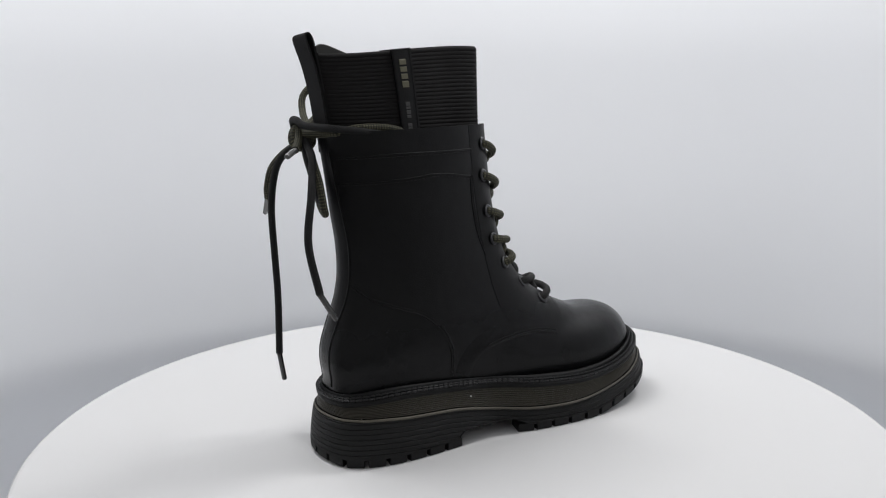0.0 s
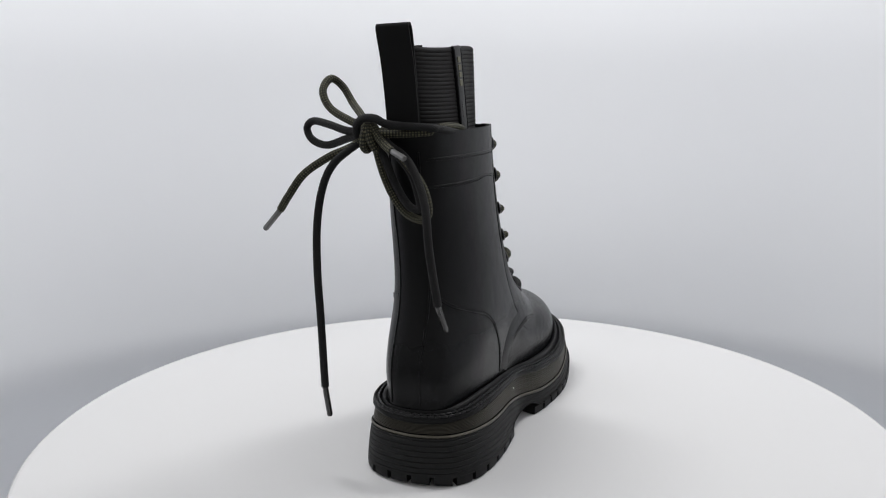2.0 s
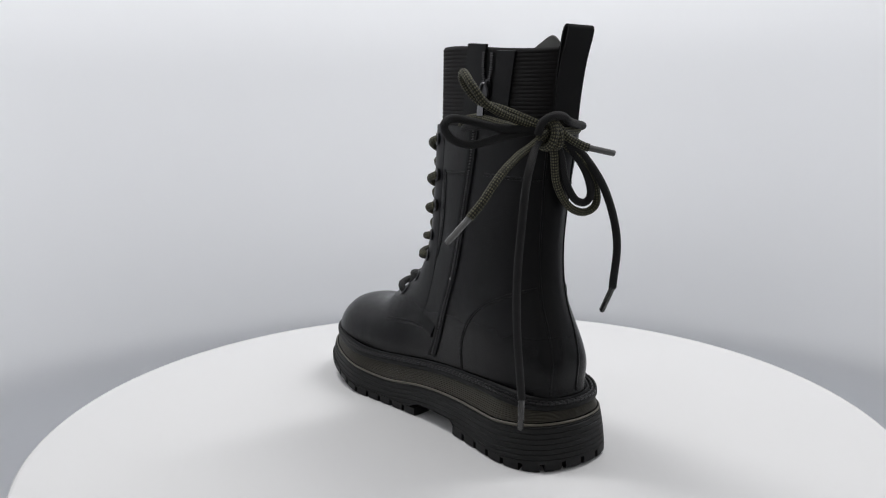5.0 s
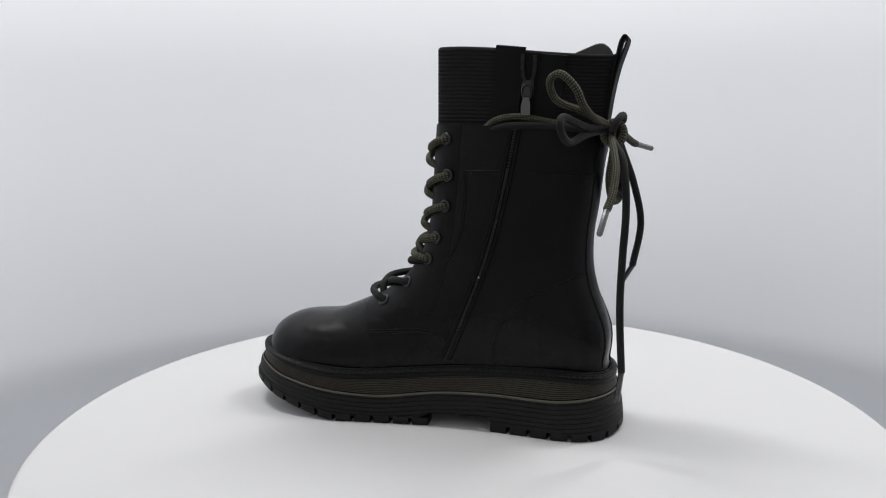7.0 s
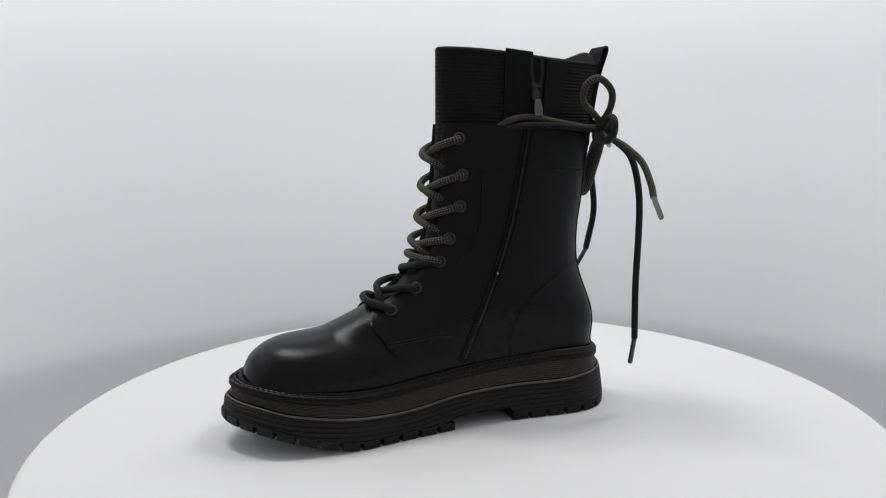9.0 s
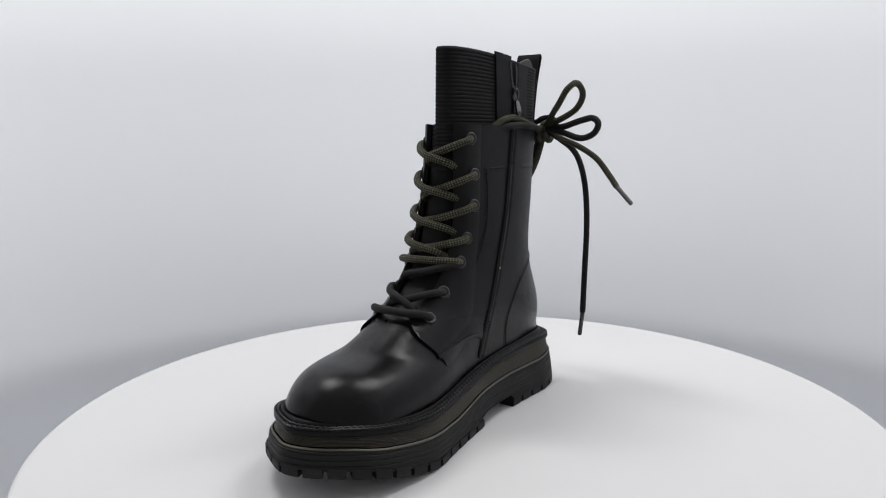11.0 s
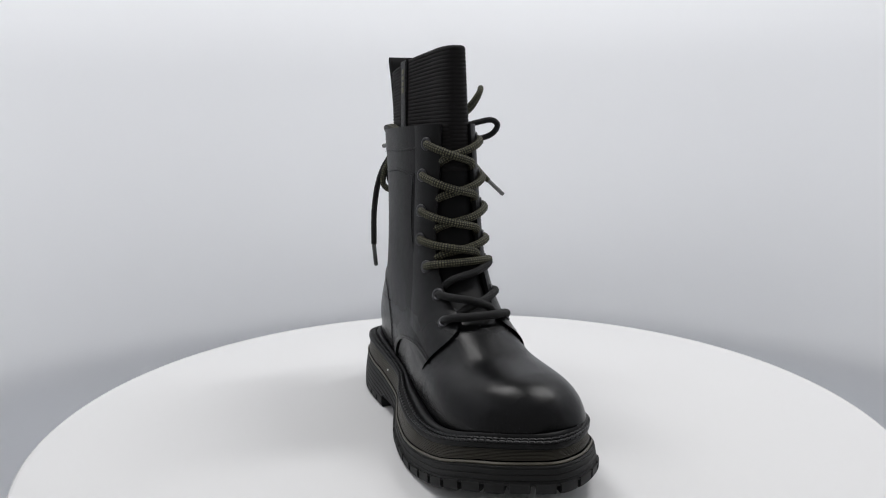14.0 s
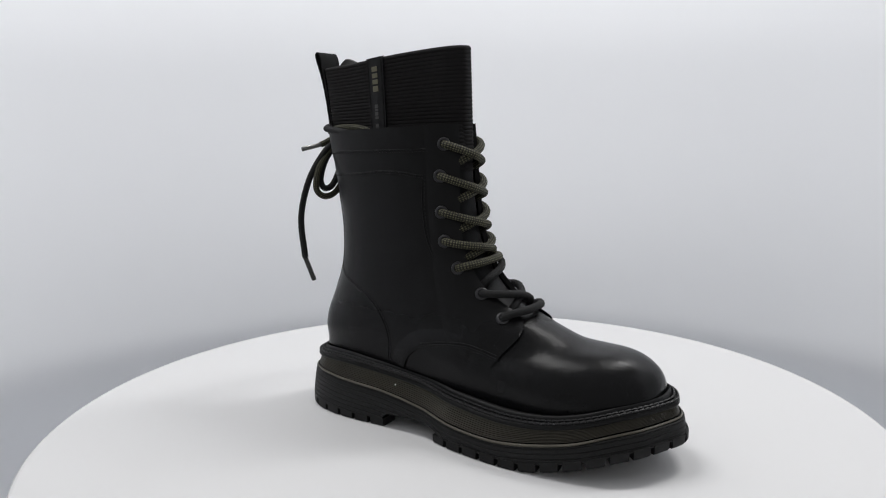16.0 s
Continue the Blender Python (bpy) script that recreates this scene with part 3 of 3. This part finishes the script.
def build_zip(root, side):
    """Zip down the inner side: tape, two rows of coil, slider and pull."""
    line = spline([(-.0490, 0, .2165), (-.0440, 0, .190), (-.0347, 0, .149), (-.0233, 0, .1128), (-.0080, 0, .075), (.0030, 0, .0495)], 14)
    g = []
    for p in line:
        g.append([side(p.x - .0045, p.z, True, .0004), side(p.x - .0040, p.z, True, .0012), side(p.x - .0018, p.z, True, .0012), side(p.x - .0014, p.z, True, .0003), side(p.x + .0014, p.z, True, .0003), side(p.x + .0018, p.z, True, .0012), side(p.x + .0040, p.z, True, .0012), side(p.x + .0045, p.z, True, .0004)])
    zp = part("zip", grid_mesh(g)[0], LEATHER_DULL, root, "black zip along the inner side")
    cb = bmesh.new()
    dist = 0.0
    for a, b in zip(line, line[1:]):
        seg = (b - a).length
        k = max(1, round(seg / .0016))
        for j in range(k):
            p = a.lerp(b, j / k)
            box(0, 0, 0, .0022, .0010, .0009, 0, cb, None)
            new_vs = list(cb.verts)[-8:]
            q = side(p.x, p.z, True, .0008)
            bmesh.ops.translate(cb, vec=q, verts=new_vs)
    part("coil", cb, COIL, zp, kind="stuff")
    # the open part on the cuff: coils on both edges
    for th0, u0 in ((0, -.0528), (1, -.0612)):
        cb = bmesh.new()
        for i in range(26):
            z = .2310 + i * .0015
            t = min(range(401), key=lambda t: abs(cuff_point(z, t * math.pi / 400)[0].x - lerp(lerp(-.0555, -.0575, th0), u0, smooth(z, .238, .262))))
            q = cuff_point(z, t * math.pi / 400, .0022)[0]
            box(q.x, q.y, q.z, .0026, .0012, .0009, 0, cb)
        part("coil", cb, COIL, zp, kind="stuff")
    q = cuff_point(.243, math.pi * .55, 0)[0]
    c = Vector((-.0562, .0146, .2440))
    sb = box(0, 0, 0, .0088, .0052, .0120, .0016)
    bmesh.ops.translate(sb, vec=c, verts=sb.verts)
    sl = part("slider", sb, GUNMETAL, zp, "dark metal zip slider")
    pb = bmesh.new()
    path = [Vector((-.0562 + .0034 * math.sin(a), .0172 + .001 * math.cos(a), .2420 + .0052 * math.cos(a))) for a in [2 * math.pi * k / 20 for k in range(21)]]
    part("bail", tube(path, .0008, 6), GUNMETAL, zp)
    rows = []
    for k in range(9):
        t = k / 8
        z, y = lerp(.2385, .2265, t), .0176 + .0022 * math.sin(t * math.pi * .5)
        w = lerp(.0022, .0032, smooth(t, 0, .5))
        rows.append([Vector((-.0562 - w, y, z)), Vector((-.0562 + w, y, z)), Vector((-.0562 + w, y + .0012, z)), Vector((-.0562 - w, y + .0012, z))])
    pb, pv = grid_mesh(rows, closed_u=True)
    pb.faces.new(pv[0]), pb.faces.new(pv[-1])
    part("zip_pull", pb, STEEL, zp, "flat metal zip pull")
    q = side(-.0233, .1128, True, .0012)
    part("zip_speck", box(q.x, q.y, q.z, .0010, .0012, .0014, .0003), SPECK, zp, "small white speck on the zip")


# ---- sole ----
OUTLINE = [(-.1240, -.0110), (-.1185, -.0350), (-.1050, -.0475), (-.0850, -.0537), (-.06, -.0553), (-.03, -.0540), (0, -.0537), (.03, -.0622), (.07, -.0672), (.105, -.0652), (.135, -.0582), (.157, -.0428),
           (.170, -.0238), (.1770, -.0060), (.1714, .0126), (.1585, .0276), (.1415, .0388), (.118, .0444), (.09, .0462), (.06, .0408), (.03, .0357), (0, .0315), (-.03, .0303), (-.06, .0312), (-.085, .0320), (-.105, .0268), (-.1185, .0125)]
OUT = spline([(a, b, 0) for a, b in OUTLINE], 12, closed=True)
OUT_N = []
for _i in range(len(OUT)):
    _t = (OUT[(_i + 1) % len(OUT)] - OUT[_i - 1]).normalized()
    OUT_N.append(Vector((-_t.y, _t.x, 0)) * -1)
if sum(n.dot(p - Vector((.02, -.01, 0))) for n, p in zip(OUT_N, OUT)) < 0:
    OUT_N = [-n for n in OUT_N]
RUBBER_OUTER = [(-.124, .0305), (-.096, .0305), (-.073, .0288), (-.0415, .0265), (-.022, .0235), (-.005, .0198), (.02, .0160), (.055, .0143), (.079, .0158), (.117, .0220), (.148, .0300), (.179, .0345)]
RUBBER_INNER = [(-.124, .0305), (-.099, .0288), (-.076, .0266), (-.033, .0264), (.0098, .0243), (.052, .0196), (.092, .0222), (.131, .0272), (.155, .0318), (.179, .0345)]
MID_TOP = [(-.124, .0390), (-.08, .0420), (-.03, .0405), (0, .0382), (.03, .0353), (.07, .0325), (.10, .0337), (.13, .0371), (.155, .0404), (.179, .0420)]
SPRING = [(-.124, .0016), (-.112, 0.0), (.080, 0.0), (.10, .0026), (.125, .0082), (.145, .0138), (.165, .0175), (.179, .0188)]


def rub(p):
    """The upper edge of the black rubber at a place of the outline."""
    return lerp(table(RUBBER_OUTER, p.x), table(RUBBER_INNER, p.x), smooth(p.y, -.035, .018))


def spring(u):
    """How far the underside rises at the toe and at the very back."""
    return max(0.0, table(SPRING, u))


def mid_top(p):
    """The upper edge of the midsole, which dips along the outer side of the forefoot."""
    return table(MID_TOP, p.x) - .0044 * smooth(p.x, -.08, .03) * (1 - smooth(p.x, .095, .170)) * (1 - smooth(p.y, -.045, .0))


def floor_z(p):
    """The underside of the rubber body: above the lugs, and raised under the arch."""
    u = p.x
    arch = smooth(u, -.036, -.030) * (1 - smooth(u, .008, .026))
    return lerp(.0050 + spring(u), .0105, arch)


def tuck(u):
    """How wide the ledge round the upper is: broad at the toe, narrow at the sides."""
    return lerp(lerp(1.0, .76, smooth(u, -.118, -.095)), 1.15, smooth(u, .100, .160))


def ledge(inset, zf):
    return [Vector((p.x, p.y, 0)) - n * (inset * tuck(p.x)) + Vector((0, 0, zf(p))) for p, n in zip(OUT, OUT_N)]


def ring(inset, zf):
    return [Vector((p.x, p.y, 0)) - n * inset + Vector((0, 0, zf(p))) for p, n in zip(OUT, OUT_N)]


def build_sole(root, tree):
    # outsole with fine grooves round its side
    rows = [ring(.022, lambda p: floor_z(p) + .0005), ring(.0012, floor_z)]
    G = 7
    for g in range(G):
        for a, d in ((0, .0006), (.12, 0), (.78, 0), (.9, .0006)):
            t = (g + a) / G
            lean = .0006 + .0028 * t ** 1.5
            rows.append(ring(lean + d * .9, lambda p, t=t: max(floor_z(p) + .0004 + .0003 * t, rub(p) - .0012 - (1 - t) * .0235)))
    rows.append(ring(.0036, lambda p: rub(p) - .0003))
    rows.append(ring(.0046, lambda p: rub(p)))
    rows.append(ring(.010, lambda p: rub(p) - .0008))
    bm, vs = grid_mesh(rows, closed_u=True)
    outsole = part("outsole", bm, RUBBER, root, "black grooved rubber outsole", sharp=25)
    # flat underside
    under = bmesh.new()
    lo = ring(.0215, lambda p: floor_z(p) + .0006)
    n = len(lo)
    cen = [Vector((p.x, -.010, floor_z(p) + .0006)) for p in lo]
    grid_mesh([lo, cen], closed_u=True, bm=under)
    part("underside", under, RUBBER, outsole)
    # olive bead and grooved midsole
    rows = [ledge(.0052, lambda p: rub(p) - .0006), ledge(.0042, lambda p: rub(p) + .0003), ledge(.0040, lambda p: rub(p) + .0010), ledge(.0048, lambda p: rub(p) + .0017)]
    part("bead", grid_mesh(rows, closed_u=True)[0], BEAD_RUBBER, root, "thin pale olive rubber bead above the outsole", sharp=40)
    rows = [ledge(.0090, lambda p: rub(p) + .0008)]
    G = 9
    for g in range(G):
        for a, d in ((.0, .0008), (.22, 0), (.72, 0), (.92, .0008)):
            t = (g + a) / G
            rows.append(ledge(lerp(.0058, .0082, t) + d, lambda p, t=t: lerp(rub(p) + .0020, mid_top(p), t)))
    rows.append(ledge(.014, lambda p: mid_top(p) + .0002))
    part("midsole", grid_mesh(rows, closed_u=True)[0], OLIVE_RUBBER, root, "dark olive grooved midsole layer", sharp=25)
    # welt: lip, stitched channel and rolled inner cord
    hits = []
    for p, n in zip(OUT, OUT_N):
        a = Vector((p.x, p.y, mid_top(p) + .0060)) + n * .03
        q, _, _, d = tree.ray_cast(a, -n)
        hits.append(min(.024, max(.0095, d - .03)) if q else .014)
    for _ in range(4):
        hits = [(hits[i - 2] + hits[i - 1] + hits[i] + hits[(i + 1) % len(hits)] + hits[(i + 2) % len(hits)]) / 5 for i in range(len(hits))]

    def welt_ring(f, dz):
        """A ring of the welt: f runs from the outer lip (0) to the upper (1)."""
        out = []
        for p, n, hit in zip(OUT, OUT_N, hits):
            lip = .0060 * tuck(p.x)
            out.append(Vector((p.x, p.y, mid_top(p) + dz)) - n * lerp(lip, max(hit, lip + .0045), f))
        return out

    W = [(.25, -.0006), (.05, .0002), (0, .0010), (0, .0024), (.05, .0033), (.16, .0039), (.30, .0043), (.42, .0044), (.50, .0040), (.535, .0028), (.57, .0030), (.60, .0050), (.67, .0064), (.78, .0071), (.90, .0067), (.98, .0056), (1.1, .0050), (1.6, .0046)]
    welt = part("welt", grid_mesh([welt_ring(f, b) for f, b in W], closed_u=True)[0], WELT, root, "shiny black stitched welt", sharp=60)
    st = bmesh.new()
    for f, dz, shift in ((.12, .0040, 0.0), (.40, .0047, .002)):
        mid = welt_ring(f, dz)
        acc = shift
        for i in range(len(mid)):
            p, q = mid[i], mid[(i + 1) % len(mid)]
            seg = (q - p).length
            while acc < seg:
                c = p.lerp(q, acc / seg)
                d = (q - p).normalized()
                tube([c - d * .0017, c - d * .0009 + Vector((0, 0, .0004)), c + d * .0009 + Vector((0, 0, .0004)), c + d * .0017], .0009, 6, bm=st)
                acc += .0042
            acc -= seg
    part("welt_stitching", st, THREAD, welt, kind="stuff")

    # lugs round the edge, one block each
    total = [0.0]
    for i in range(len(OUT)):
        total.append(total[-1] + (OUT[(i + 1) % len(OUT)] - OUT[i]).length)
    L = total[-1]

    def at(d, inset):
        d %= L
        i = max(k for k in range(len(OUT)) if total[k] <= d)
        t = (d - total[i]) / (total[i + 1] - total[i])
        j = (i + 1) % len(OUT)
        return OUT[i].lerp(OUT[j], t) - OUT_N[i].lerp(OUT_N[j], t).normalized() * inset

    pitch = L / 48
    for k in range(48):
        a, b = k * pitch + .0015, (k + 1) * pitch - .0015
        m = at((a + b) / 2, 0)
        if -.034 < m.x < .016:
            continue
        ins = .016
        rows = []
        for t in range(5):
            d = lerp(a, b, t / 4)
            o, i_ = at(d, .0006), at(d, ins)
            o2 = at(d, .0016)
            zo = spring(o.x)
            rows.append([Vector((o.x, o.y, zo + .0062)), Vector((o.x, o.y, zo + .0016)), Vector((o2.x, o2.y, zo)), Vector((i_.x, i_.y, zo)), Vector((i_.x, i_.y, zo + .0062))])
        lb, lv = grid_mesh(rows, closed_u=True)
        lb.faces.new(lv[0]), lb.faces.new(lv[-1])
        part("lug", lb, RUBBER, outsole)
    # heel and forefoot tread field inside the edge lugs
    for x0, x1, y0, y1 in ((-.104, -.040, -.034, .012), (.034, .135, -.040, .022)):
        cols = 4
        for i in range(int((x1 - x0) / .014)):
            for j in range(cols):
                cx, cy = x0 + (i + .5) * .014, lerp(y0, y1, (j + .5) / cols)
                zz = spring(cx + .006)
                part("lug", box(cx, cy, zz + .0031, .0105, (y1 - y0) / cols - .0035, .0062, .0006), RUBBER, outsole)
    part("speck", box(-.023, -.0502, .0335, .0011, .0010, .0011, .0003), SPECK, root, "tiny pale speck on the midsole")


# ---- laces tied round the back ----
def build_bow(root, near):
    R = .0025
    K = Vector((-.1135, .0110, .2170))

    def c(pts, mat, r=R):
        return cord("lace", pts, r, mat, root, "olive and black braided lace" if mat == OLIVE_CORD else "black braided lace")

    def aglet(lace, a, b, mat):
        a, b = Vector(a), Vector(b)
        part("aglet", tube([a.lerp(b, -.06), a.lerp(b, .1), a.lerp(b, .95), b], lambda t: .0019 if t < .9 else .0014, 8), mat, lace, "clear plastic lace tip" if mat == AGLET else "dark lace tip")

    # long ends
    l = c([K, (-.1150, .0260, .2085), (-.1180, .0400, .2025), (-.1212, .0558, .1922), (-.1208, .0680, .1782), (-.1185, .0755, .1695)], OLIVE_CORD)
    aglet(l, (-.1185, .0755, .1695), (-.1161, .0895, .1562), AGLET)
    l = c([K, (-.1150, .0230, .2095), (-.1225, .0340, .1990), (-.1255, .0405, .1850), (-.1268, .0446, .1631), (-.1255, .0466, .1342), (-.1247, .0460, .1012), (-.1265, .0438, .0591)], BLACK_CORD)
    aglet(l, (-.1265, .0438, .0591), (-.1240, .0425, .0391), AGLET_DARK)
    l = c([K, (-.1165, -.0010, .2090), (-.1187, -.0133, .1997), (-.1252, -.0250, .178), (-.1305, -.0300, .1486), (-.1253, -.0327, .1166)], BLACK_CORD)
    aglet(l, (-.1253, -.0327, .1166), (-.1152, -.0338, .0990), AGLET_DARK)
    l = c([K + Vector((-.004, 0, .004)), (-.1205, .0040, .2130), (-.1250, -.0030, .2080), (-.1275, -.0070, .2062)], OLIVE_CORD)
    aglet(l, (-.1275, -.0070, .2062), (-.1376, -.0190, .2026), AGLET)
    # loops
    c([K, (-.1060, .0240, .2210), (-.0997, .0466, .2311), (-.0953, .0552, .2428), (-.0856, .0546, .2512), (-.0784, .0500, .2465), (-.0814, .0413, .2354), (-.0941, .0301, .2291), (-.1060, .0200, .2225), K], OLIVE_CORD)
    c([K, (-.1060, .0240, .2175), (-.1000, .0370, .2182), (-.0935, .0530, .2222), (-.0900, .0660, .2245), (-.0889, .0716, .2200), (-.0905, .0670, .2125), (-.0930, .0548, .2090), (-.0990, .0369, .2132), (-.1060, .0230, .2155), K], BLACK_CORD)
    c([K, (-.1140, .0085, .2030), (-.1110, .0033, .184), (-.1115, -.0068, .1697), (-.1135, -.0184, .1653), (-.1172, -.0248, .171), (-.1180, -.0216, .1854), (-.1172, -.0110, .1985), K], OLIVE_CORD)
    c([K, (-.1150, .0040, .2020), (-.1130, -.0020, .1860), (-.1135, -.0100, .1740), (-.1150, -.0180, .1720), (-.1180, -.0190, .1790), (-.1172, -.0140, .1930), (-.116, -.002, .2065), K], BLACK_CORD)
    # knot: two wraps round the crossing
    for sx, mat, tw in ((.0015, OLIVE_CORD, .35), (.0055, OLIVE_CORD, -.2)):
        pts = []
        for k in range(13):
            a = 2 * math.pi * k / 12
            pts.append(K + Vector((-.0010 + .0066 * math.cos(a), sx - .002 + tw * .006 * math.sin(a), .0072 * math.sin(a) - .003)))
        c(pts, mat)
    # round the shaft in the gap above the leather edge
    def around(ths, zs, off):
        out = []
        for th, z in zip(ths, zs):
            out.append(cuff_point(z, th, off)[0])
        return out
    pi = math.pi
    c(around([1.20, 1.28], [.2130, .2190], .0012) + around([1.42, 1.62, 1.8, 2.0, 2.3, 2.6], [.2240, .2262, .2250, .2228, .2205, .2190], .0036) + [K], OLIVE_CORD)
    c(around([1.22, 1.32], [.2120, .2165], .0015) + around([1.5, 1.7, 1.9, 2.1, 2.4, 2.65], [.2195, .2205, .2205, .2200, .2185, .2175], .0050) + [K], BLACK_CORD)
    c(around([-1.72], [.2140], .0010) + around([-1.85, -2.1, -2.35, -2.6, -2.85], [.2190, .2212, .2212, .2192, .2178], .0040) + [K + Vector((-.002, -.006, -.001)), K], OLIVE_CORD)
    c(around([-1.8], [.2120], .0010) + around([-1.95, -2.15, -2.35, -2.6, -2.85], [.2150, .2172, .2188, .2202, .2212], .0070) + [K + Vector(v) for v in ((-.0045, -.012, .0045), (-.0065, -.004, .0080), (-.0060, .004, .0082), (-.0035, .0095, .0045), (-.001, .0110, -.0025))], BLACK_CORD)


build_tent()
table_thing = build_turntable()
boot = build_boot()


# ---- the turntable and the boot on it turn steadily ----
def motions():
    rows = [(t, 33.4 + 18.3657 * t) for t in (0, 2, 4, 6, 8, 10, 12, 14, 16)]
    walk(boot, [(t, pose(0, 0, 0, 0, 0, a)) for t, a in rows])
    walk(table_thing, [(t, pose(0.0026, -0.0026, 0, 0, 0, a)) for t, a in rows])


motions()
